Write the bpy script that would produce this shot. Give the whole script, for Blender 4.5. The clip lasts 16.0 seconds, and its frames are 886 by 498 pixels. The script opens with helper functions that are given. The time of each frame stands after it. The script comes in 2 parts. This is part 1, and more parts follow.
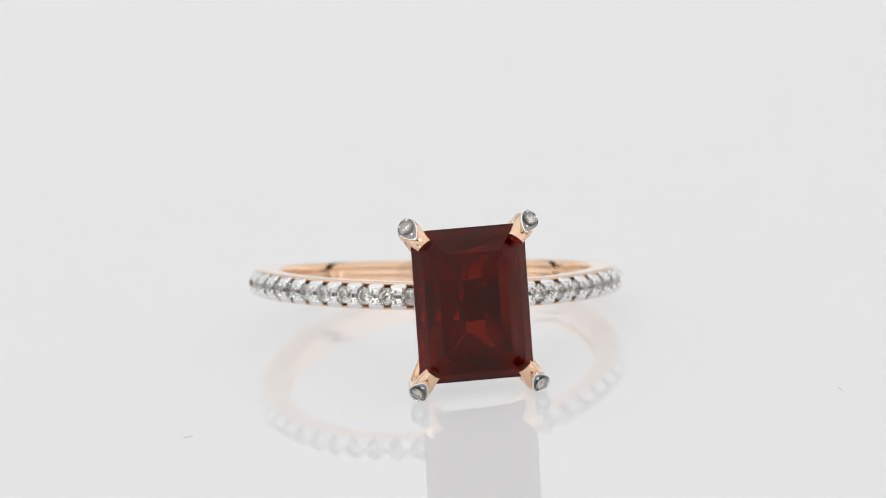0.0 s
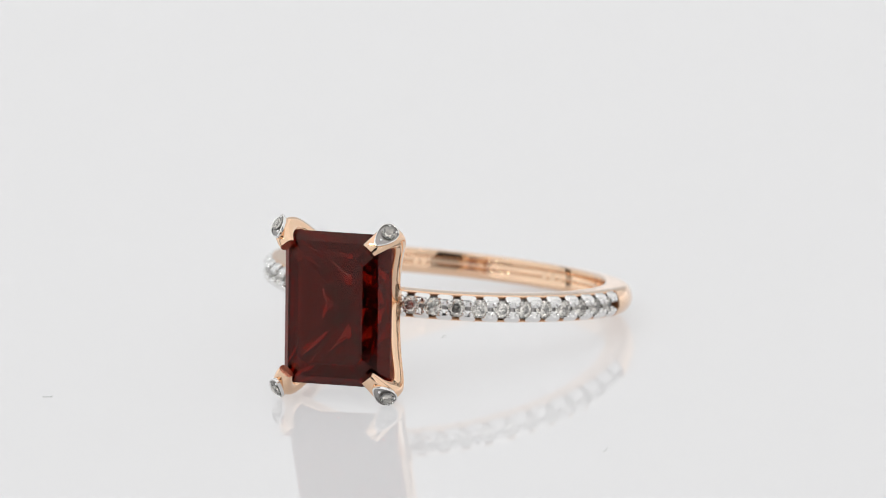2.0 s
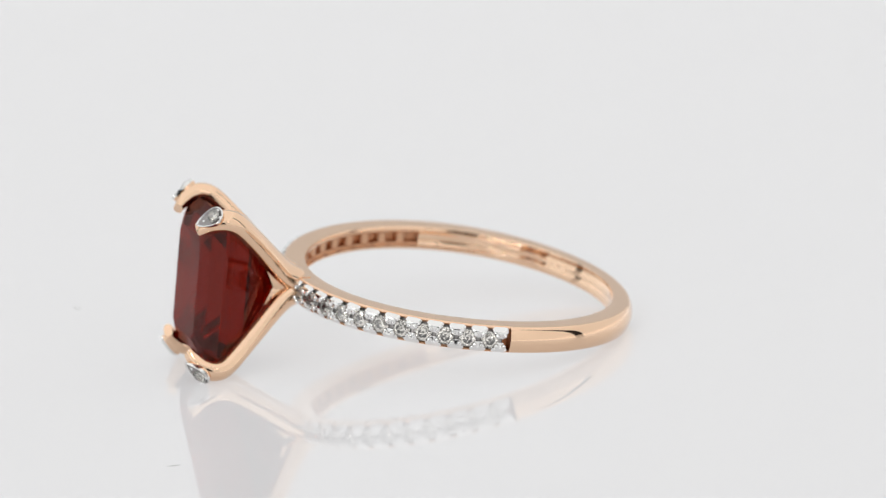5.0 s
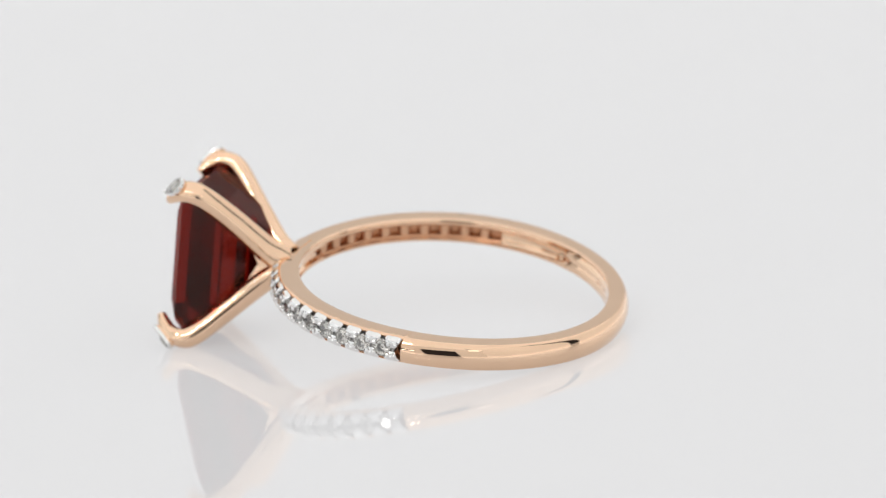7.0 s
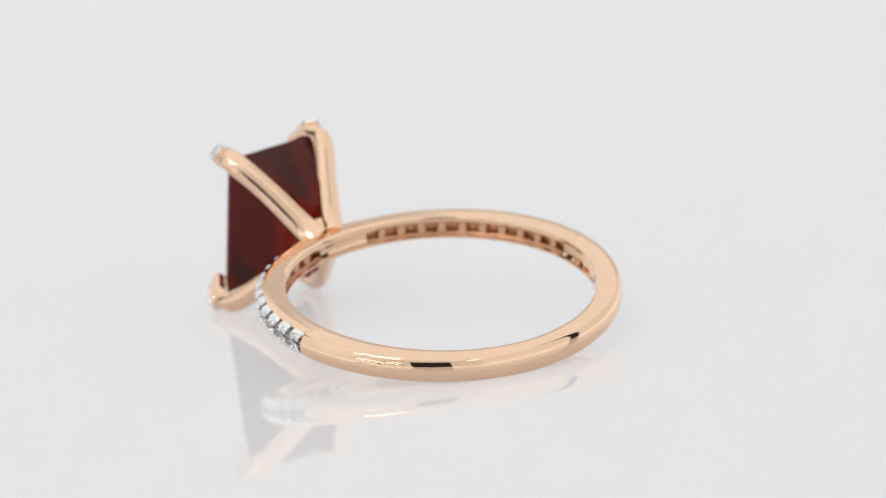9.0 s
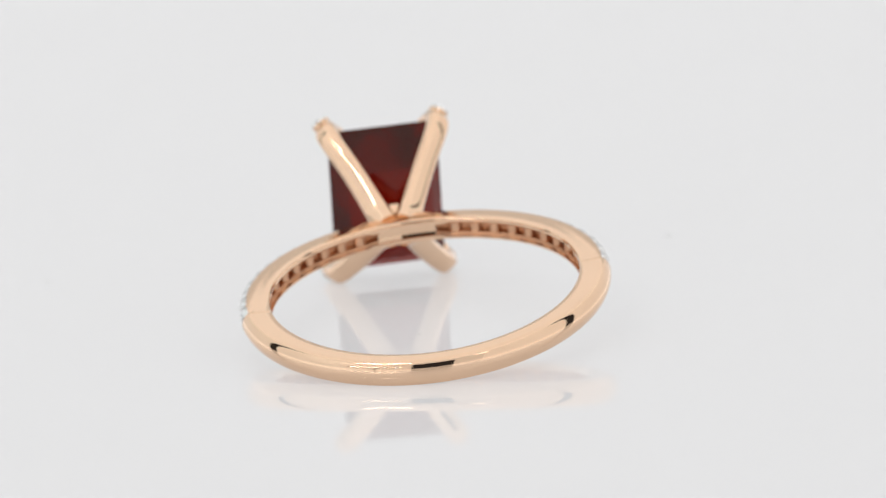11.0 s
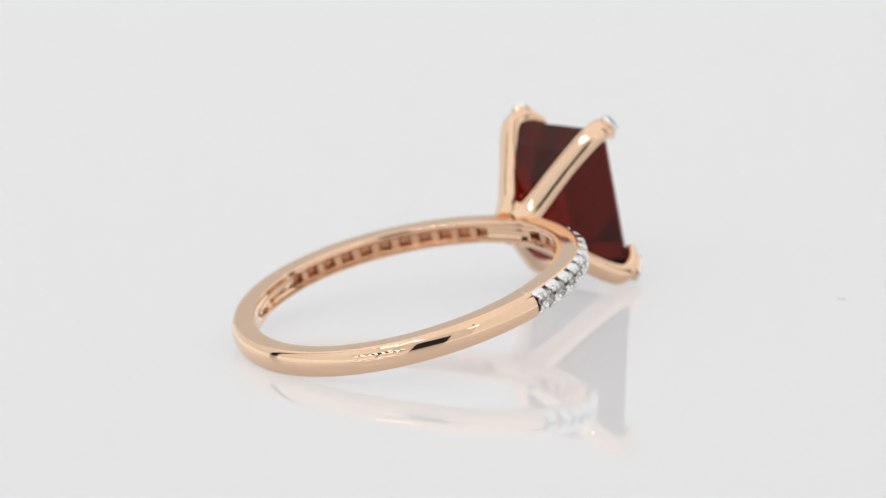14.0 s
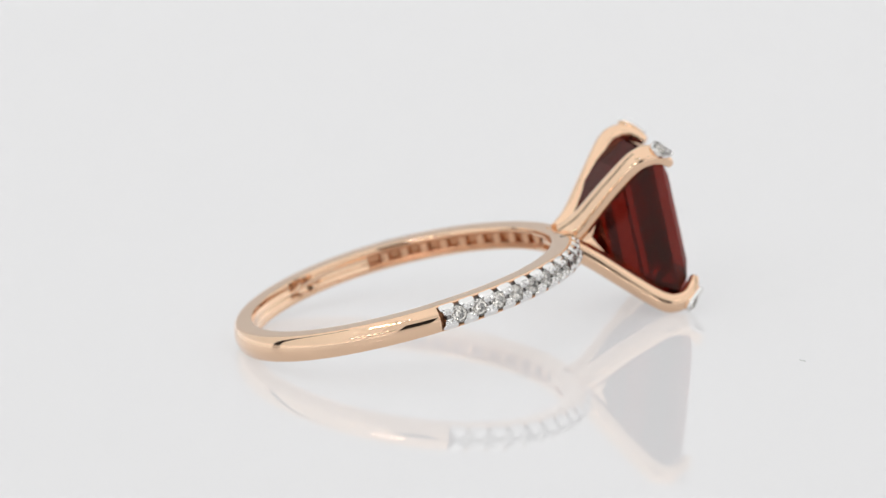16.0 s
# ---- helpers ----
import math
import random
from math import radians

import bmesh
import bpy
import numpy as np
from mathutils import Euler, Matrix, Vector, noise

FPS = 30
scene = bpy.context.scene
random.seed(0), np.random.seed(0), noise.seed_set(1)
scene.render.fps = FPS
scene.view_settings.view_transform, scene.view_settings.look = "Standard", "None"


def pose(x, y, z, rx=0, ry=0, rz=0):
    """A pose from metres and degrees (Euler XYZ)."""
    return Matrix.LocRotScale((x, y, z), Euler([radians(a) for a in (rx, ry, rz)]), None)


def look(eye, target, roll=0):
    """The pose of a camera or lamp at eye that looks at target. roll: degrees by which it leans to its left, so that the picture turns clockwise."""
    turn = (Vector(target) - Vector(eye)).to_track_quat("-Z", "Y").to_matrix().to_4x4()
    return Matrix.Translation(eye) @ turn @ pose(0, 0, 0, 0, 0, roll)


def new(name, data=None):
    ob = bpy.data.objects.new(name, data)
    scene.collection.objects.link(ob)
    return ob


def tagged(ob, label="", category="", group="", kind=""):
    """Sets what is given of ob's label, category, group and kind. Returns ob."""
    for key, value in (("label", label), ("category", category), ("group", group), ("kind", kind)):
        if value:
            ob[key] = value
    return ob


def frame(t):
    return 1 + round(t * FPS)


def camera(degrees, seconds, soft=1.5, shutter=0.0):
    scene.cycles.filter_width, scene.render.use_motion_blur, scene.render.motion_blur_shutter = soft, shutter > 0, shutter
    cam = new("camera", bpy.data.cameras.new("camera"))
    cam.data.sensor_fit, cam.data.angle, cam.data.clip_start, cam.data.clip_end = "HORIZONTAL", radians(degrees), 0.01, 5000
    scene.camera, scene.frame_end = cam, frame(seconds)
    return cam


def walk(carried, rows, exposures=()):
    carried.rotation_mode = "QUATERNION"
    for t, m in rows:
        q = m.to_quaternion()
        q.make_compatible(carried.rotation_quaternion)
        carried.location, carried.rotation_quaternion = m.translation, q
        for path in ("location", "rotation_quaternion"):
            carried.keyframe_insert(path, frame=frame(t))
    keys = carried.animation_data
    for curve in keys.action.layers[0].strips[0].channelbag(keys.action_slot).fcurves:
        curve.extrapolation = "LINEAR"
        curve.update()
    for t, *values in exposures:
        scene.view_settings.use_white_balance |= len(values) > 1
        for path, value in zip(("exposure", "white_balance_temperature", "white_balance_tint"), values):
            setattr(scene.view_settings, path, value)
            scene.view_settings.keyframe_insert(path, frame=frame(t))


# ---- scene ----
cam = camera(4.005, 16.0, soft=0.9)
EYE = (0.0, -0.67683, 0.17849)
CAM_POSE = pose(*EYE) @ pose(0, 0, 0, 0, 0, -0.069) @ pose(0, 0, 0, 75.609) @ pose(0, 0, 0, 0, 0, -3.798)
walk(cam, [(0.0, CAM_POSE), (16.0, CAM_POSE)])
cam.data.dof.use_dof = True
cam.data.dof.focus_distance = 0.685
cam.data.dof.aperture_fstop = 66.0

# ---- light: an unseen white photo tent whose fabric is given its own glow ----
world = bpy.data.worlds.new("dark_studio")
scene.world = world
world.use_nodes = True
world.node_tree.nodes["Background"].inputs[0].default_value = (0.03, 0.03, 0.032, 1)
world.node_tree.nodes["Background"].inputs[1].default_value = 1.0
scene.view_settings.exposure = 0.0
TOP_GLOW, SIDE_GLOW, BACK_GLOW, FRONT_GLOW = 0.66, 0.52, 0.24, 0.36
LED_GLOW = 80.0
SOFT_GLOW = 2.0
# The plate's own added glow, which fades shadows on it; no lamp below.
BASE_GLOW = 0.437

# ---- sizes, in millimetres unless metres are named ----
MM = 0.001
R_OUT, R_IN = 10.305, 8.60
BACK_OUT, BACK_IN, SHIFT_IN = 9.868, 8.54, 0.18
HALF_IN = 0.62
NOTCH = 93.3
PITCH = 7.3
FIRST = 86.7
SET_W = 0.75
SAG = 0.07
STONES = 11
TILT = pose(0.431 * MM, 1.25 * MM, 2.668 * MM) @ pose(0, 0, 0, -10.225) @ pose(0, 0, 0, 0, 4.21)
HEAD = pose(0.449 * MM, 1.111 * MM, 2.70 * MM) @ pose(0, 0, 0, -10.308) @ pose(0, 0, 0, 0, 4.243) @ pose(0.479 * MM, -14.894 * MM, -0.307 * MM) @ pose(0, 0, 0, 1.641) @ pose(0, 0, 0, 0, -3.628) @ pose(0, 15.05 * MM, 0)


# ---- materials ----
def node_material(name):
    m = bpy.data.materials.new(name)
    m.use_nodes = True
    return m, m.node_tree.nodes, m.node_tree.links, m.node_tree.nodes["Principled BSDF"]


def metal(name, colour, rough, grain=0.05, scale=900.0):
    m, n, l, b = node_material(name)
    b.inputs["Metallic"].default_value = 1.0
    co = n.new("ShaderNodeTexCoord")
    big = n.new("ShaderNodeTexNoise")
    big.inputs["Scale"].default_value = scale * 0.3
    fine = n.new("ShaderNodeTexNoise")
    fine.inputs["Scale"].default_value = scale * 6
    fine.inputs["Detail"].default_value = 4
    l.new(co.outputs["Object"], big.inputs["Vector"])
    l.new(co.outputs["Object"], fine.inputs["Vector"])
    ramp = n.new("ShaderNodeMapRange")
    ramp.inputs["To Min"].default_value = rough * 0.7
    ramp.inputs["To Max"].default_value = rough * 1.4
    l.new(big.outputs["Fac"], ramp.inputs["Value"])
    l.new(ramp.outputs[0], b.inputs["Roughness"])
    mix = n.new("ShaderNodeMix")
    mix.data_type = "RGBA"
    mix.inputs["A"].default_value = (*colour, 1)
    mix.inputs["B"].default_value = (*[c * 0.93 for c in colour], 1)
    l.new(big.outputs["Fac"], mix.inputs["Factor"])
    l.new(mix.outputs["Result"], b.inputs["Base Color"])
    bump = n.new("ShaderNodeBump")
    bump.inputs["Strength"].default_value = grain
    bump.inputs["Distance"].default_value = 0.00002
    l.new(fine.outputs["Fac"], bump.inputs["Height"])
    l.new(bump.outputs[0], b.inputs["Normal"])
    return m


def jewel(name, colour, ior, gloss=0.0):
    """Clear coloured crystal; gloss adds untinted surface reflection."""
    m, n, l, b = node_material(name)
    b.inputs["Base Color"].default_value = (*[c * c for c in colour], 1)
    b.inputs["Transmission Weight"].default_value = 1.0
    b.inputs["IOR"].default_value = ior
    b.inputs["Roughness"].default_value = 0.0
    g = n.new("ShaderNodeBsdfGlass")
    g.inputs["Color"].default_value = (*colour, 1)
    g.inputs["IOR"].default_value = ior
    g.inputs["Roughness"].default_value = 0.0
    mix = n.new("ShaderNodeMixShader")
    mix.inputs[0].default_value = gloss
    l.new(g.outputs[0], mix.inputs[1])
    l.new(b.outputs[0], mix.inputs[2])
    l.new(mix.outputs[0], n["Material Output"].inputs["Surface"])
    return m


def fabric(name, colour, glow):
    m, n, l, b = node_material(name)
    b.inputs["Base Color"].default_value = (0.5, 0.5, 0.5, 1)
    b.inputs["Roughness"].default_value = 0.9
    # The cloth's own emission lights the scene; no lamps stand behind it.
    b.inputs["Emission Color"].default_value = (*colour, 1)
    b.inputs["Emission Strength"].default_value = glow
    co = n.new("ShaderNodeTexCoord")
    weave = n.new("ShaderNodeTexNoise")
    weave.inputs["Scale"].default_value = 800
    l.new(co.outputs["Object"], weave.inputs["Vector"])
    bump = n.new("ShaderNodeBump")
    bump.inputs["Strength"].default_value = 0.2
    bump.inputs["Distance"].default_value = 0.0003
    l.new(weave.outputs["Fac"], bump.inputs["Height"])
    l.new(bump.outputs[0], b.inputs["Normal"])
    return m


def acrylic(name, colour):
    """Opal acrylic plate with a polished top; an added even glow thins the shadows on it."""
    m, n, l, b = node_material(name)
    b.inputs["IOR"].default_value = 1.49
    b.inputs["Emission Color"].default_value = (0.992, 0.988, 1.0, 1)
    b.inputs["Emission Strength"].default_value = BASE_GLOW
    co = n.new("ShaderNodeTexCoord")
    big = n.new("ShaderNodeTexNoise")
    big.inputs["Scale"].default_value = 45
    big.inputs["Detail"].default_value = 3
    l.new(co.outputs["Object"], big.inputs["Vector"])
    mix = n.new("ShaderNodeMix")
    mix.data_type = "RGBA"
    mix.inputs["A"].default_value = (*colour, 1)
    mix.inputs["B"].default_value = (*[c * 0.985 for c in colour], 1)
    l.new(big.outputs["Fac"], mix.inputs["Factor"])
    l.new(mix.outputs["Result"], b.inputs["Base Color"])
    ramp = n.new("ShaderNodeMapRange")
    ramp.inputs["To Min"].default_value = 0.02
    ramp.inputs["To Max"].default_value = 0.05
    l.new(big.outputs["Fac"], ramp.inputs["Value"])
    l.new(ramp.outputs[0], b.inputs["Roughness"])
    return m


def plain(name, colour, rough=0.6):
    m, n, l, b = node_material(name)
    b.inputs["Base Color"].default_value = (*colour, 1)
    b.inputs["Roughness"].default_value = rough
    return m


ROSE = metal("rose_gold", (0.885, 0.62, 0.43), 0.04, 0.03)
# Recess metal: rougher, with the shade of the hollows mixed into a browner colour.
ROSE_DULL_SHADED = metal("rose_gold_dull_shaded", (0.62, 0.33, 0.19), 0.38, 0.3)
# Crossbar metal: the groove's brown self-reflection is put into the colour.
ROSE_SATIN_SHADED = metal("rose_gold_satin_shaded", (0.72, 0.43, 0.27), 0.28, 0.2)
WHITE_METAL = metal("white_rhodium", (0.85, 0.84, 0.83), 0.13)
# Seat, divider and tip metal; the dark of the gaps is in its grey.
DARK_METAL = metal("shaded_seat", (0.40, 0.38, 0.37), 0.3, 0.3)
GARNET = jewel("garnet_crystal", (0.375, 0.064, 0.037), 1.77, 0.24)
DIAMOND = jewel("diamond_crystal", (1.0, 0.99, 0.97), 2.42)
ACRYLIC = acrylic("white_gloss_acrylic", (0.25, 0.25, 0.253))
DUST = plain("grey_lint", (0.5, 0.51, 0.5), 0.9)
FAB_TOP = fabric("tent_fabric_top", (1.0, 0.99, 0.98), TOP_GLOW)
FAB_SIDE_COOL = fabric("tent_fabric_cool_side", (0.93, 0.98, 1.0), SIDE_GLOW)
FAB_SIDE = fabric("tent_fabric_side", (1.0, 0.99, 0.98), SIDE_GLOW)
FAB_BACK = fabric("tent_fabric_back", (1.0, 1.0, 1.0), BACK_GLOW)
FAB_FRONT = fabric("tent_fabric_front", (1.0, 1.0, 1.0), FRONT_GLOW)
TABLE = plain("table_white_laminate", (0.5, 0.5, 0.5), 0.4)
BLACK = plain("black_plastic", (0.02, 0.02, 0.02), 0.5)


def glow(name, colour, strength):
    m, n, l, b = node_material(name)
    b.inputs["Base Color"].default_value = (0.8, 0.8, 0.8, 1)
    b.inputs["Emission Color"].default_value = (*colour, 1)
    b.inputs["Emission Strength"].default_value = strength
    return m


LED = glow("led_white", (1.0, 0.98, 0.95), LED_GLOW)
LED_DIM = glow("led_white_dimmed", (1.0, 0.98, 0.95), 14.0)


SOFT = glow("softbox_white", (1.0, 0.98, 0.95), SOFT_GLOW)


# ---- mesh helpers ----
def finish(name, bm, mats, smooth=None):
    bmesh.ops.recalc_face_normals(bm, faces=bm.faces[:])
    me = bpy.data.meshes.new(name)
    bm.to_mesh(me)
    bm.free()
    for m in (mats if isinstance(mats, (list, tuple)) else [mats]):
        me.materials.append(m)
    if smooth:
        me.shade_smooth()
        me.set_sharp_from_angle(angle=radians(smooth))
    return me


def part(name, data, parent, place=None, label=""):
    ob = new(name, data)
    ob.parent = parent
    if place is not None:
        ob.matrix_basis = place
    return tagged(ob, label)


def loft(bm, rings, close_ring=True, caps=True, mat=0):
    """Joins rings of points, all of one length, into a skin."""
    vs = [[bm.verts.new(Vector(p) * MM) for p in ring] for ring in rings]
    n = len(vs[0])
    for a, b in zip(vs, vs[1:]):
        for i in range(n if close_ring else n - 1):
            j = (i + 1) % n
            bm.faces.new((a[i], a[j], b[j], b[i])).material_index = mat
    if caps:
        bm.faces.new(vs[0][::-1]).material_index = mat
        bm.faces.new(vs[-1]).material_index = mat
    return vs


def round_pt(deg, r, z):
    """A point of the band: degrees from the head, distance from the finger's line, height along it. The band is a little out of round and bent."""
    a = radians(deg)
    k = (R_OUT - r) / (R_OUT - R_IN)
    x, y = r * math.sin(a), -(BACK_OUT + (BACK_IN - BACK_OUT) * k) * math.cos(a) + SHIFT_IN * k
    return (x, y, z - 0.14 * (y * y - x * x) / 104 - 0.009 * x * y / 104)


def place(deg):
    """Moves a piece modelled at the head, on a true circle, round the outside of the band."""
    a = radians(deg)
    nx, ny = math.sin(a) / R_OUT, -math.cos(a) / BACK_OUT
    spin = math.degrees(math.atan2(nx, -ny))
    x, y, z = round_pt(deg, R_OUT, 0)
    return pose(x * MM, y * MM, (z - 0.9 * SAG) * MM, 0, 0, spin) @ pose(0, R_OUT * MM, 0)


def ring_pt(deg, r, z):
    a = radians(deg)
    return (r * math.sin(a), -r * math.cos(a), z)


def box(bm, lo, hi):
    vs = [bm.verts.new((x, y, z)) for x in (lo[0], hi[0]) for y in (lo[1], hi[1]) for z in (lo[2], hi[2])]
    for f in ((0, 1, 3, 2), (4, 6, 7, 5), (0, 4, 5, 1), (2, 3, 7, 6), (0, 2, 6, 4), (1, 5, 7, 3)):
        bm.faces.new([vs[i] for i in f])


# ---- the tent round the turntable ----
def panel(name, lo, hi, mat, label):
    bm = bmesh.new()
    box(bm, lo, hi)
    return tagged(new(name, finish(name, bm, mat)), label, "light tent", kind="structure")


X0, X1, Y0, Y1, Z0, Z1 = -0.42, 0.42, -0.76, 0.90, -0.030, 0.62
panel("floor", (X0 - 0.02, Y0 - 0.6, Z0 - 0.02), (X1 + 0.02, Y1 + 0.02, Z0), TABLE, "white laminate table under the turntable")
panel("ceiling", (X0 - 0.02, Y0 - 0.02, Z1), (X1 + 0.02, Y1 + 0.02, Z1 + 0.02), FAB_TOP, "white glowing fabric roof of an unseen tent")
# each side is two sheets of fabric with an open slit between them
# The slits are placed to reflect as dark streaks in the gold.
panel("wall_west", (X0 - 0.02, Y0, Z0), (X0, 0.07, Z1), FAB_SIDE_COOL, "white glowing fabric side of an unseen tent")
panel("wall_west_rear", (X0 - 0.02, 0.125, Z0), (X0, Y1 + 0.02, Z1), FAB_SIDE_COOL, "white glowing fabric side of an unseen tent")
panel("wall_east", (X1, Y0, Z0), (X1 + 0.02, -0.04, Z1), FAB_SIDE, "white glowing fabric side of an unseen tent")
panel("wall_east_rear", (X1, 0.015, Z0), (X1 + 0.02, Y1 + 0.02, Z1), FAB_SIDE, "white glowing fabric side of an unseen tent")
panel("backdrop", (X0, Y1, Z0), (X1, Y1 + 0.02, Z1), FAB_BACK, "plain white glowing backdrop sheet, unseen")


def front_wall():
    """The front curtain, with the opening through which the camera looks."""
    bm = bmesh.new()
    y0, y1 = Y0 - 0.02, Y0
    box(bm, (X0, y0, Z0), (-0.16, y1, Z1))
    box(bm, (0.16, y0, Z0), (X1, y1, Z1))
    box(bm, (-0.16, y0, 0.34), (0.16, y1, Z1))
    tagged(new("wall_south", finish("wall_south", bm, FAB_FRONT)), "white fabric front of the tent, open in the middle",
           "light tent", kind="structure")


front_wall()


# ---- the turntable ----
def turntable():
    bm = bmesh.new()
    prof = [(0.0, -25), (150, -25), (155, -24), (155, -1.5), (154.6, -0.6), (153.5, 0.0)]
    n = 128
    rings = [[(r * math.cos(2 * math.pi * i / n), r * math.sin(2 * math.pi * i / n), z) for i in range(n)] for r, z in prof[1:]]
    loft(bm, rings)
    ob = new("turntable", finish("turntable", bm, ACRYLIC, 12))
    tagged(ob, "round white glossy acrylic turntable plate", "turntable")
    for x, y, length, turn_deg in ((-15.3, -16.8, 0.55, 20), (19.9, -19.5, 0.75, 100), (0.78, -0.30, 0.28, 60)):
        bm = bmesh.new()
        path = [Vector((length * (u - 0.5), 0.35 * length * (u - 0.5) ** 2, 0.02)) for u in (0, 0.2, 0.4, 0.6, 0.8, 1.0)]
        loft(bm, [[(p.x, p.y + 0.018 * math.cos(a), p.z + 0.018 * math.sin(a)) for a in (0, 1.26, 2.51, 3.77, 5.03)] for p in path])
        part("lint", finish("lint", bm, DUST, 60), ob, pose(x * MM, y * MM, 0, 0, 0, turn_deg), "tiny grey lint fibre")
    return ob


TABLE_TURN = turntable()


# ---- the ring ----
RING = tagged(new("ring"), "rose gold ring with emerald-cut red garnet and small diamonds", "ring")


def band_profile(deg, stones, pits):
    """Section of the band at an angle: outside from -z to +z, then the inside with its groove back again."""
    if stones:
        side = [(9.0, 0.715), (9.4, 0.73), (9.70, 0.745), (9.80, 0.735), (9.87, 0.71), (9.91, 0.67), (9.90, 0.61), (9.8, 0.56), (9.6, 0.53), (9.45, 0.48), (9.36, 0.38), (9.32, 0.2)]
        bottom = 9.32
    else:
        side = [(9.0, 0.71), (9.4, 0.725), (9.72, 0.735), (9.82, 0.728), (9.90, 0.71), (9.97, 0.675), (10.04, 0.62), (10.11, 0.54), (10.18, 0.43), (10.235, 0.31), (10.275, 0.20), (10.297, 0.10)]
        bottom = R_OUT
    outside = [(r, -z) for r, z in side] + [(bottom, 0.0)] + side[::-1]
    outside = [(r, z - SAG * max(0.0, min(1.0, (r - R_IN) / (R_OUT - R_IN)))) for r, z in outside]
    # the groove runs out in a rounded end beyond the stones
    g = max(0.0, min(1.0, (NOTCH + 27 - abs(deg)) / 27))
    g = math.sqrt(1 - (1 - g) ** 2)
    if abs(deg) < 14:
        g *= 0.75
    wide, low = 0.05 + 0.36 * g, 0.01 + 0.24 * g
    deep = 9.2 if pits else R_IN + low + 0.02
    w, v = HALF_IN + 0.08, HALF_IN - 0.02
    def lip(w):
        return [(R_IN + 0.10, w), (R_IN + 0.03, w - 0.02), (R_IN, w - 0.07), (R_IN, wide + 0.03), (R_IN + low * 0.6, wide), (R_IN + low, wide - 0.15), (deep, wide - 0.19)]
    inside = lip(w) + [(r, -z) for r, z in lip(v)[::-1]]
    return outside + inside


def shank():
    bm = bmesh.new()
    pit_lo, pit_hi = FIRST - PITCH * (STONES - 1) - 3.0, FIRST + 3.0
    half = [(0.0, 1, 0)]
    for i in range(1, 121):
        half.append((1.5 * i, 1.5 * i < NOTCH, pit_lo < 1.5 * i < pit_hi))
    half += [(pit_lo - 0.02, 1, 0), (pit_lo + 0.02, 1, 1), (pit_hi - 0.02, 1, 1), (pit_hi + 0.02, 1, 0), (NOTCH - 0.04, 1, 0), (NOTCH + 0.04, 0, 0)]
    half.sort(key=lambda q: q[0])
    turns = half + [(360 - d, s, p) for d, s, p in half[::-1] if 0 < d < 180]
    rings = []
    for d, stones, pits in turns:
        near = d if d <= 180 else d - 360
        rings.append([round_pt(d, r, z) for r, z in band_profile(near, stones, pits)])
    vs = loft(bm, rings, caps=False)
    n = len(vs[0])
    for i in range(n):
        bm.faces.new((vs[-1][i], vs[-1][(i + 1) % n], vs[0][(i + 1) % n], vs[0][i]))
    # rougher, browner metal in the trough, the pits and the step at its end; recess shade is in its colour
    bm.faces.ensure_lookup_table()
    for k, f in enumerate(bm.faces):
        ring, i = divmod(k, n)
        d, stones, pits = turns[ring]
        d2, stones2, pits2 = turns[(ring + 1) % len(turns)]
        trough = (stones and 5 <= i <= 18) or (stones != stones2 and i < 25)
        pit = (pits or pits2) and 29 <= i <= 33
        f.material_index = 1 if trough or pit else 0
    band = part("shank", finish("shank", bm, [ROSE, ROSE_DULL_SHADED], 40), RING, TILT, "polished rose gold band, hollowed for stones")
    # the plain saddle under the head
    fill = bmesh.new()
    saddle = [(9.2, 0.735), (9.75, 0.735), (9.98, 0.66), (10.14, 0.48), (10.2, 0.24)]
    saddle = [(r, -z) for r, z in saddle] + [(10.21, 0.0)] + saddle[::-1]
    loft(fill, [[round_pt(d, r, z) for r, z in saddle] for d in (-10.6, -8, -6, -4, -2, 0, 2, 4, 6, 8, 10.6)])
    part("saddle", finish("saddle", fill, ROSE, 40), RING, TILT)
    # worn stamped marks inside the band, not readable
    for a, z, wide in ((160, 0.05, 0.7), (164, 0.05, 1.4), (168, -0.05, 0.9), (212, 0.05, 1.2), (216, 0.05, 0.8), (219, 0.05, 0.8)):
        mark = bmesh.new()
        loft(mark, [[round_pt(a + d, r, z + u) for r, u in ((R_IN - 0.012, -0.2), (R_IN + 0.02, -0.2), (R_IN + 0.02, 0.2), (R_IN - 0.012, 0.2))] for d in (-wide, 0, wide)])
        part("stamp_bar", finish("stamp_bar", mark, ROSE, 40), band, None, "faint stamped mark")
    # rounded crossbars between the pits, one between every two stones
    for s in (1, -1):
        for k in range(STONES - 1):
            a = s * (FIRST - PITCH * (k + 0.5))
            bar = bmesh.new()
            sec = [(-2.1, 9.2), (-2.05, R_IN + 0.46), (-1.6, R_IN + 0.32), (-0.8, R_IN + 0.26), (0.8, R_IN + 0.26), (1.6, R_IN + 0.32), (2.05, R_IN + 0.46), (2.1, 9.2)]
            loft(bar, [[round_pt(a + d, r, z) for d, r in sec] for z in (-0.27, 0.0, 0.27)])
            part("crossbar", finish("crossbar", bar, ROSE_SATIN_SHADED, 60), RING, TILT)


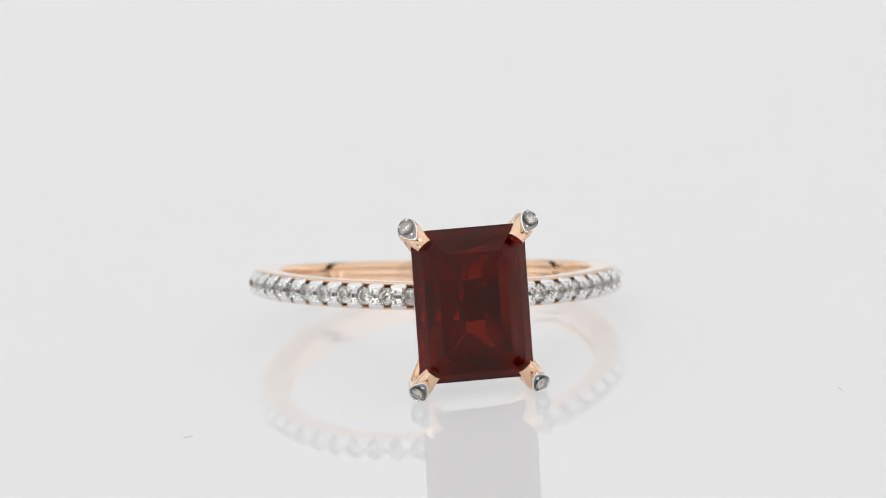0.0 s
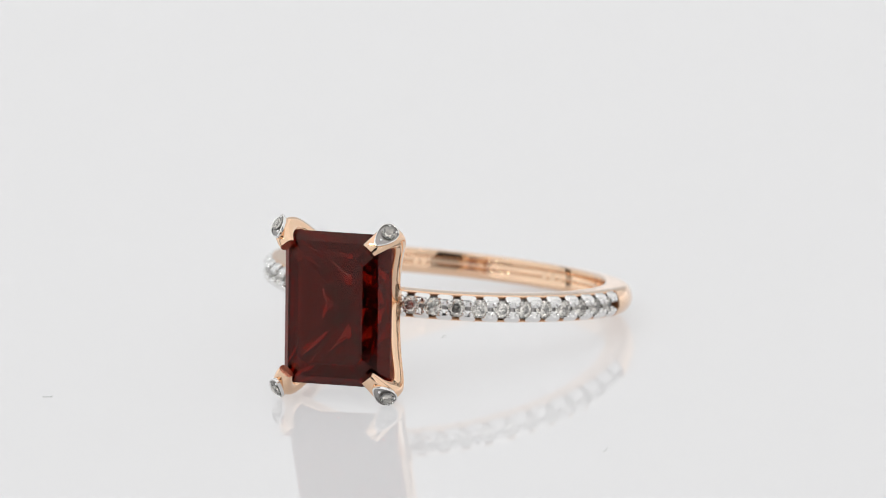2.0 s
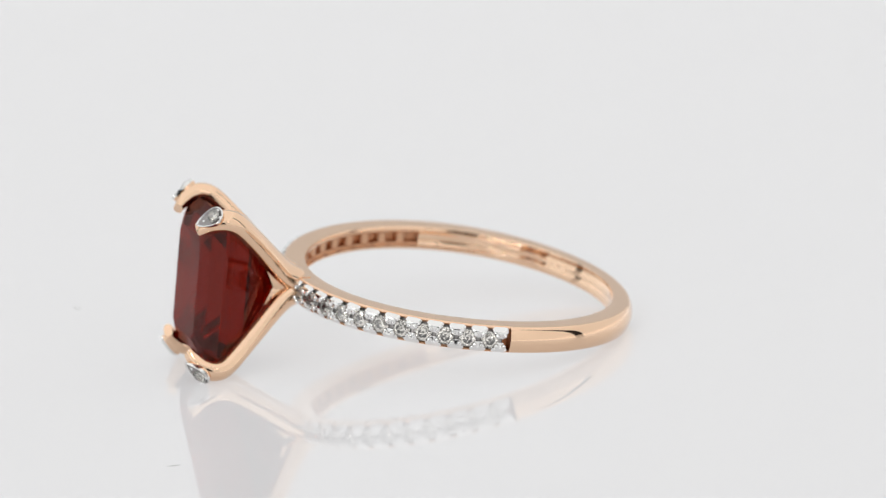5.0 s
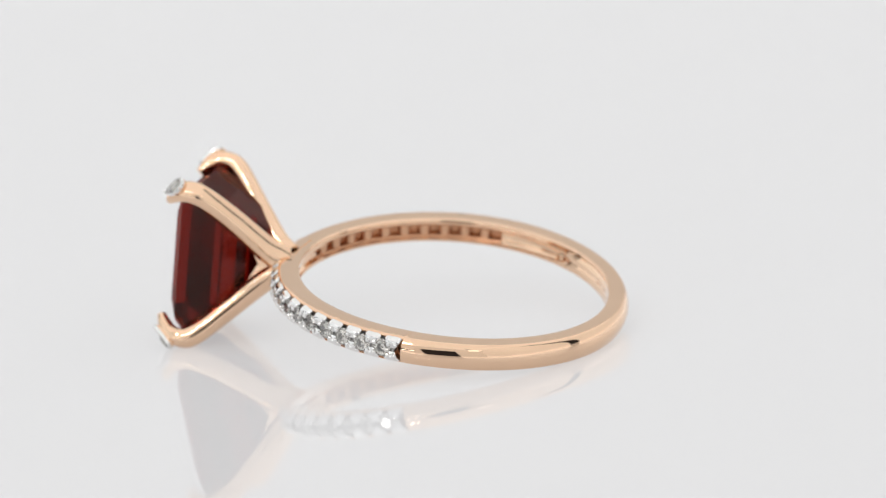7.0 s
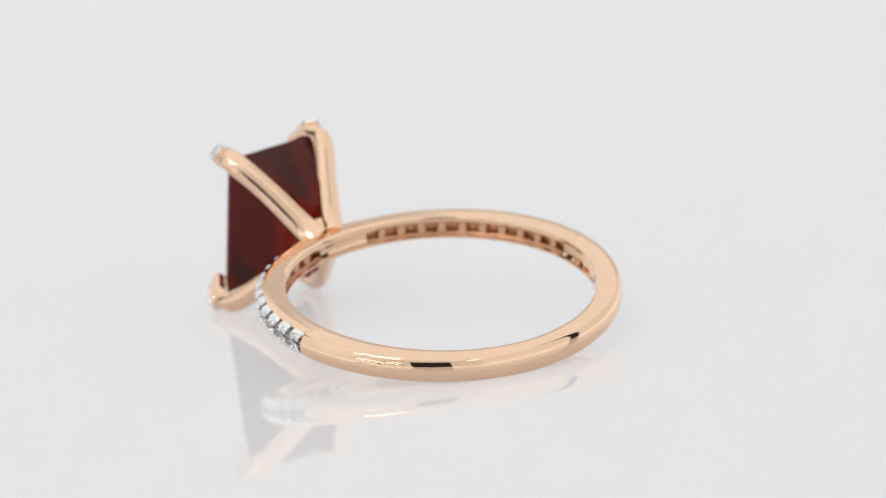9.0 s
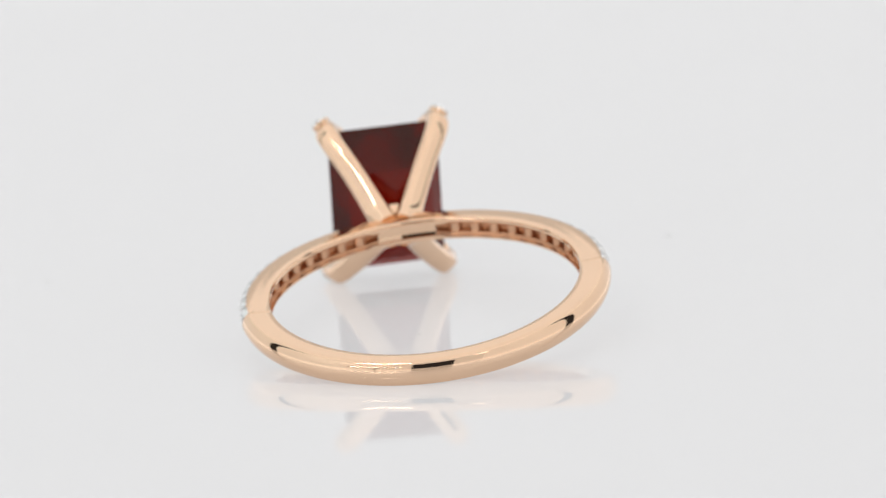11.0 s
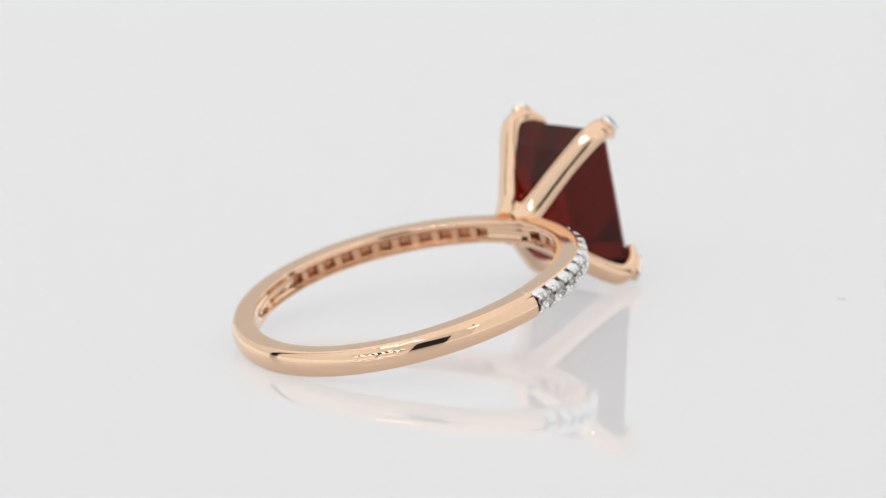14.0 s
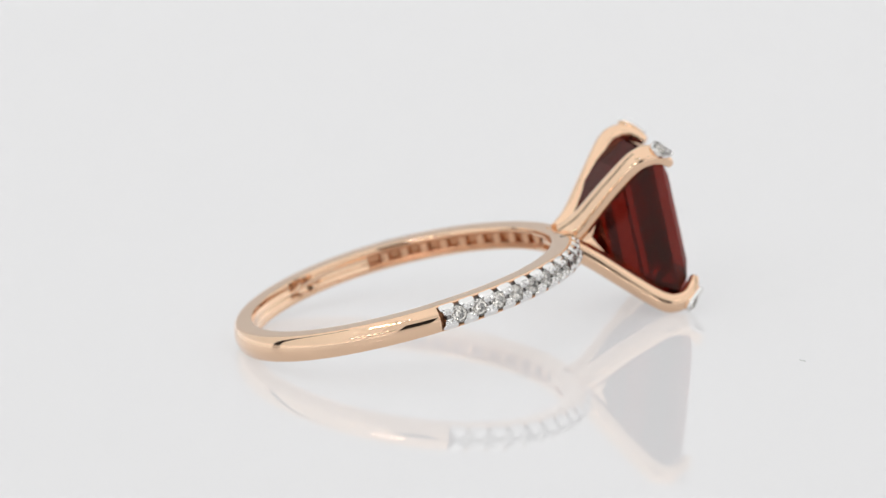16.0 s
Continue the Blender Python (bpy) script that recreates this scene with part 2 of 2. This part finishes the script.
def brilliant(r, deep=1.0):
    """A round cut stone of radius r, its girdle at y = 0 and its table towards -y."""
    bm = bmesh.new()
    n = 12

    def circ(rad, y, ph=0.0):
        return [(rad * math.cos(2 * math.pi * (i + ph) / n), y, rad * math.sin(2 * math.pi * (i + ph) / n)) for i in range(n)]
    loft(bm, [circ(0.02 * r, 0.86 * r * deep), circ(0.5 * r, 0.46 * r * deep, 0.5), circ(r, 0.04 * r), circ(r, -0.03 * r), circ(0.78 * r, -0.2 * r, 0.5), circ(0.55 * r, -0.32 * r)])
    return finish("diamond", bm, DIAMOND)


def pave():
    stone = brilliant(0.50)
    half = radians(PITCH) * R_OUT / 2
    reach = half - 0.185
    top = R_OUT - 0.06
    # one white bar between two stones, open as a notch at each stone, its inner edge ending in two round beads
    bm = bmesh.new()
    cols = []
    m = 16
    for i in range(m + 1):
        s = -reach + 2 * reach * i / m
        e = abs(s) / reach
        trim = 0.12 * max(0.0, (e - 0.6) / 0.4) ** 2
        d = half - abs(s)
        zi = max(0.11, math.sqrt(max(0.0, 0.46 ** 2 - min(d, 0.46) ** 2)))
        a = math.degrees(s / R_OUT)
        hi = top - 0.04 * e * e - trim
        cols.append([ring_pt(a, r, z) for r, z in ((9.62, SET_W), (hi - 0.52, SET_W - 0.01), (hi - 0.36, SET_W - 0.045), (hi - 0.22, SET_W - 0.09), (hi - 0.10, SET_W - 0.16),
                                                   (hi - 0.03, SET_W - 0.23), (hi, max(zi + 0.05, 0.42)), (hi - 0.05 - 0.10 * (1 - e), zi), (9.62, zi))])
    loft(bm, cols)
    bm.faces.ensure_lookup_table()
    for f in bm.faces:
        c = f.calc_center_median() / MM
        f.material_index = 1 if c.z > SET_W - 0.035 and abs(c.y) < 9.9 else 0
    claw = finish("bead_claw", bm, [WHITE_METAL, ROSE], 48)
    bm = bmesh.new()
    bmesh.ops.create_uvsphere(bm, u_segments=12, v_segments=8, radius=0.145 * MM)
    bead = finish("bead", bm, WHITE_METAL, 60)
    bm = bmesh.new()
    loft(bm, [[ring_pt(a, r, z) for r, z in ((9.52, -0.52), (9.60, -0.52), (9.66, -0.4), (9.66, 0.4), (9.60, 0.52), (9.52, 0.52))] for a in (-2.9, -1.5, 0, 1.5, 2.9)])
    floor_plate = finish("stone_seat", bm, DARK_METAL, 30)
    bm = bmesh.new()
    loft(bm, [[ring_pt(a, r, z) for r, z in ((9.5, -0.45), (hi, -0.45), (hi, 0.45), (9.5, 0.45))] for a, hi in ((-1.1, 9.8), (-0.6, 9.95), (0, 9.97), (0.6, 9.95), (1.1, 9.8))])
    divider = finish("divider", bm, DARK_METAL, 30)
    flip = pose(0, 0, 0, 0, 180, 0)
    for s in (1, -1):
        for k in range(-1, STONES):
            a = s * (FIRST - PITCH * k)
            if k >= 0:
                part("diamond", stone, RING, TILT @ place(a) @ pose(0, -(R_OUT - 0.27) * MM, 0, 0, 33 * k, 0))
                part("stone_seat", floor_plate, RING, TILT @ place(a))
            b = a - s * (PITCH / 2 + (0.15 if k < 0 else 0))
            part("divider", divider, RING, TILT @ place(b))
            for f in (Matrix(), flip):
                part("bead_claw", claw, RING, TILT @ place(b) @ f)
                for u in (-0.20, 0.20):
                    part("bead", bead, RING, TILT @ place(b) @ f @ pose(u * MM, -(R_OUT - 0.13) * MM, 0.30 * MM))


def garnet():
    bm = bmesh.new()

    def octagon(hx, hz, c, y):
        return [(hx - c, y, -hz), (hx, y, -hz + c), (hx, y, hz - c), (hx - c, y, hz), (-hx + c, y, hz), (-hx, y, hz - c), (-hx, y, -hz + c), (-hx + c, y, -hz)]
    loft(bm, [octagon(0.16, 1.75, 0.08, -10.62), octagon(1.35, 2.65, 0.25, -11.45), octagon(2.35, 3.45, 0.40, -12.70), octagon(3.1, 4.14, 0.50, -14.12),
              octagon(3.13, 4.18, 0.50, -14.30), octagon(2.65, 3.7, 0.45, -14.98), octagon(1.9, 2.9, 0.40, -15.40)])
    part("garnet", finish("garnet", bm, GARNET), RING, HEAD @ pose(0, -14.3 * MM, 0, 0, 0, 3.5) @ pose(0, 14.3 * MM, 0), "deep red emerald-cut garnet")


def spline(pts, n):
    """Catmull-Rom through tuples of numbers, n steps between each two."""
    out = []
    p = [np.array(q, float) for q in pts]
    p = [2 * p[0] - p[1]] + p + [2 * p[-1] - p[-2]]
    for i in range(1, len(p) - 2):
        a, b, c, d = p[i - 1:i + 3]
        for k in range(n):
            t = k / n
            out.append(0.5 * (2 * b + (c - a) * t + (2 * a - 5 * b + 4 * c - d) * t * t + (3 * b - a - 3 * c + d) * t ** 3))
    out.append(p[-2])
    return out


def prong(sx, sz):
    # x, y, z of the spine, half width, half depth; the upper claws bend a little tighter
    drop = 0.0 if sz < 0 else 0.20 if sx > 0 else 0.10
    spine = spline([(0.62, -9.30, 0.30, 0.80, 0.58), (1.00, -10.30, 0.95, 0.72, 0.56), (1.98, -11.95, 2.62 - 0.4 * drop, 0.66, 0.53), (2.92, -13.40, 4.02 - drop, 0.64, 0.52),
                    (3.12, -14.15, 4.32 - drop, 0.63, 0.50), (3.02, -14.81, 4.18 - 0.8 * drop, 0.58, 0.46), (2.72, -15.30, 3.76 - 0.3 * drop, 0.50, 0.36), (2.46, -15.56, 3.45, 0.44, 0.26)], 6)
    bm = bmesh.new()
    diag = Vector((0.62, 0, 0.785))
    side = Vector((0.785, 0, -0.62))
    rings = []
    for i, q in enumerate(spine):
        a, b = spine[max(i - 1, 0)], spine[min(i + 1, len(spine) - 1)]
        tan = Vector((b - a)[:3]).normalized()
        out = tan.cross(side).normalized()
        c = Vector(q[:3])
        ring = []
        for k in range(14):
            t = 2 * math.pi * k / 14
            cu, su = math.cos(t), math.sin(t)
            cu = math.copysign(abs(cu) ** 0.75, cu)
            su = math.copysign(abs(su) ** 0.75, su)
            p = c + side * (q[3] * cu) + out * (q[4] * su)
            ring.append((sx * p.x, p.y, sz * p.z))
        rings.append(ring)
    loft(bm, rings)
    ob = part("prong", finish("prong", bm, ROSE, 50), RING, HEAD, "rose gold claw with a diamond tip")
    gallery(sx, sz, ob)
    # the pear-shaped white plate at the tip
    nrm = Vector((0.50, -0.66, 0.56)).normalized()
    along = (diag - nrm * diag.dot(nrm)).normalized()
    across = nrm.cross(along)
    centre = Vector((3.30 if sx > 0 else 3.25, -15.04, 4.43 - 0.6 * drop)) + nrm * 0.11
    bm = bmesh.new()
    n = 24

    def pear(grow, h):
        pts = []
        for k in range(n):
            t = 2 * math.pi * k / n
            u = 0.82 * math.cos(t) - 0.14
            v = 0.65 * math.sin(t) * (0.78 + 0.30 * math.cos(t))
            p = centre + along * (u * grow) + across * (v * grow) + nrm * h
            pts.append((sx * p.x, p.y, sz * p.z))
        return pts
    loft(bm, [pear(0.70, -0.62), pear(0.90, -0.34), pear(1.0, -0.12), pear(1.03, 0.03), pear(0.95, 0.06), pear(0.91, 0.04), pear(0.87, -0.06)])
    bm.faces.ensure_lookup_table()
    for i, f in enumerate(bm.faces):
        f.material_index = 1 if len(f.verts) > 4 else 2 if i < 2 * n else 0
    tip = part("tip_plate", finish("tip_plate", bm, [WHITE_METAL, DARK_METAL, ROSE], 45), ob, None, "white metal setting")
    x = Vector((sx * across.x, across.y, sz * across.z))
    y = -Vector((sx * nrm.x, nrm.y, sz * nrm.z))
    z = x.cross(y)
    c = Vector((sx * centre.x, centre.y, sz * centre.z)) + Vector((sx * along.x, along.y, sz * along.z)) * 0.12 - y * 0.04
    m = Matrix((x, y, z)).transposed().to_4x4()
    m.translation = c * MM
    part("tip_diamond", TIP_STONE, ob, m)
    for u, v in ((-0.50, 0.0), (0.44, 0.24), (0.44, -0.24)):
        p = centre + along * u + across * v - nrm * 0.03
        part("tip_bead", TIP_BEAD, ob, Matrix.Translation(Vector((sx * p.x, p.y, sz * p.z)) * MM))


def gallery(sx, sz, parent):
    """A fine wire inside the claw, tied to it by two short bridges."""
    spine = spline([(0.85, -10.35, 0.45), (1.55, -11.45, 1.30), (2.30, -12.45, 2.60), (2.80, -13.30, 3.75)], 5)
    bm = bmesh.new()
    loft(bm, [[(sx * (p[0] + 0.13 * math.cos(t)), p[1] + 0.13 * math.sin(t), sz * (p[2] + 0.10 * math.cos(t + 0.8))) for t in [math.pi * k / 4 for k in range(8)]] for p in spine])
    part("gallery_wire", finish("gallery_wire", bm, ROSE, 60), parent)


def head_base():
    bm = bmesh.new()
    n = 20
    prof = [(0.62, -9.3), (0.68, -9.9), (0.58, -10.2), (0.64, -10.38), (0.55, -10.48), (0.30, -10.54)]
    loft(bm, [[(r * math.cos(2 * math.pi * i / n) * 1.15, y, r * math.sin(2 * math.pi * i / n)) for i in range(n)] for r, y in prof])
    part("peg", finish("peg", bm, ROSE, 40), RING, HEAD, "short rose gold post under the stone")
    # a small faceted knot where the upper and the lower claw part on each side
    for sx in (1, -1):
        bm = bmesh.new()
        rings = []
        for z in (-0.95, -0.7, -0.35, 0.0, 0.35, 0.7, 0.95):
            up = -10.72 - 0.50 * abs(z)
            rings.append([(sx * 0.25, -9.6, z), (sx * 0.80, -9.7, z), (sx * (1.12 + 0.1 * abs(z)), -10.05, z), (sx * (1.0 + 0.2 * abs(z)), up, z), (sx * 0.7, up - 0.06, z), (sx * 0.4, up + 0.1, z)])
        loft(bm, rings)
        part("knot", finish("knot", bm, ROSE, 30), RING, HEAD)
    # a filled web at the foot of each pair of claws
    for sz in (1, -1):
        bm = bmesh.new()
        rings = []
        for x in (-1.2, -1.0, -0.7, -0.35, 0.0, 0.35, 0.7, 1.0, 1.2):
            up = -10.42 - 0.42 * x * x
            rings.append([(x, -9.55, sz * 0.28), (x, -9.60, sz * 0.88), (x, -9.95, sz * 1.06), (x, up + 0.30, sz * (1.16 + 0.18 * x * x)),
                          (x, up + 0.05, sz * (1.12 + 0.20 * x * x)), (x, up, sz * (0.9 + 0.22 * x * x)), (x, up + 0.15, sz * 0.55)])
        loft(bm, rings)
        part("web", finish("web", bm, ROSE, 50), RING, HEAD)


shank()
pave()
garnet()
TIP_STONE = brilliant(0.40, 0.2)
bm = bmesh.new()
bmesh.ops.create_uvsphere(bm, u_segments=10, v_segments=6, radius=0.10 * MM)
TIP_BEAD = finish("tip_bead", bm, WHITE_METAL, 60)
for sx in (1, -1):
    for sz in (1, -1):
        prong(sx, sz)
head_base()


# ---- the lamp whose diodes glint in the gold ----
def led_lamp(spot, rows, stem_to, light):
    lamp = new("led_lamp")
    spot = Vector(spot)
    bm = bmesh.new()
    box(bm, (-0.13, -0.03, 0.006), (0.13, 0.03, 0.018))
    part("housing", finish("housing", bm, BLACK), lamp)
    bm = bmesh.new()
    bmesh.ops.create_uvsphere(bm, u_segments=10, v_segments=6, radius=0.0065)
    led = finish("diode", bm, light, 60)
    for i in range(7):
        for j in rows:
            part("diode", led, lamp, pose(-0.108 + 0.036 * i + 0.009 * j, 0.017 * j, 0.004))
    lamp.matrix_basis = look(spot, (0, 0, 0))
    lo, hi = min(spot.z, stem_to), max(spot.z, stem_to)
    bm = bmesh.new()
    bmesh.ops.create_cone(bm, cap_ends=True, segments=12, radius1=0.006, radius2=0.006, depth=hi - lo)
    back = Vector((spot.x, spot.y, 0)).normalized() * 0.016
    part("stem", finish("stem", bm, BLACK, 40), lamp, lamp.matrix_basis.inverted() @ Matrix.Translation((spot.x + back.x, spot.y + back.y, (lo + hi) / 2)))
    return lamp


tagged(led_lamp((-0.22, -0.34, 0.42), (-1, 1), Z1, LED), "black bar lamp with two rows of white diodes", "lamp")
# Extra unseen low lamp, added for the lower row of glints in the band.
tagged(led_lamp((-0.25, -0.40, 0.09), (-1, 1), Z0, LED_DIM), "low black bar lamp with dimmed diodes, added for lower glints", "lamp")


def softbox():
    """A small soft lamp hung at the front, right of the opening; added out of view to put a highlight in the gold."""
    lamp = new("highlight_softbox")
    bm = bmesh.new()
    box(bm, (-0.045, -0.03, 0.004), (0.045, 0.03, 0.03))
    part("housing", finish("housing", bm, BLACK), lamp)
    bm = bmesh.new()
    box(bm, (-0.042, -0.027, 0.0), (0.042, 0.027, 0.004))
    part("diffuser", finish("diffuser", bm, SOFT), lamp, None, "glowing white diffuser")
    spot = Vector((0.26, -0.52, 0.34))
    lamp.matrix_basis = look(spot, (0, 0, 0))
    bm = bmesh.new()
    bmesh.ops.create_cone(bm, cap_ends=True, segments=12, radius1=0.006, radius2=0.006, depth=Z1 - 0.35)
    part("stem", finish("stem", bm, BLACK, 40), lamp, lamp.matrix_basis.inverted() @ Matrix.Translation((spot.x, spot.y - 0.015, (Z1 + 0.35) / 2)))
    tagged(lamp, "unseen small black softbox with a white diffuser, added for highlights", "lamp")


softbox()


def motions():
    rows = []
    for i in range(33):
        t = i * 0.5
        rows.append((t, pose(0, 0, 0, 0, 0, 5.667 - 16.371 * t - 0.019 * t * (16 - t) / 8 - 0.062 * t * (16 - t) * (8 - t) / 64)))
    walk(RING, rows)
    walk(TABLE_TURN, rows)


motions()
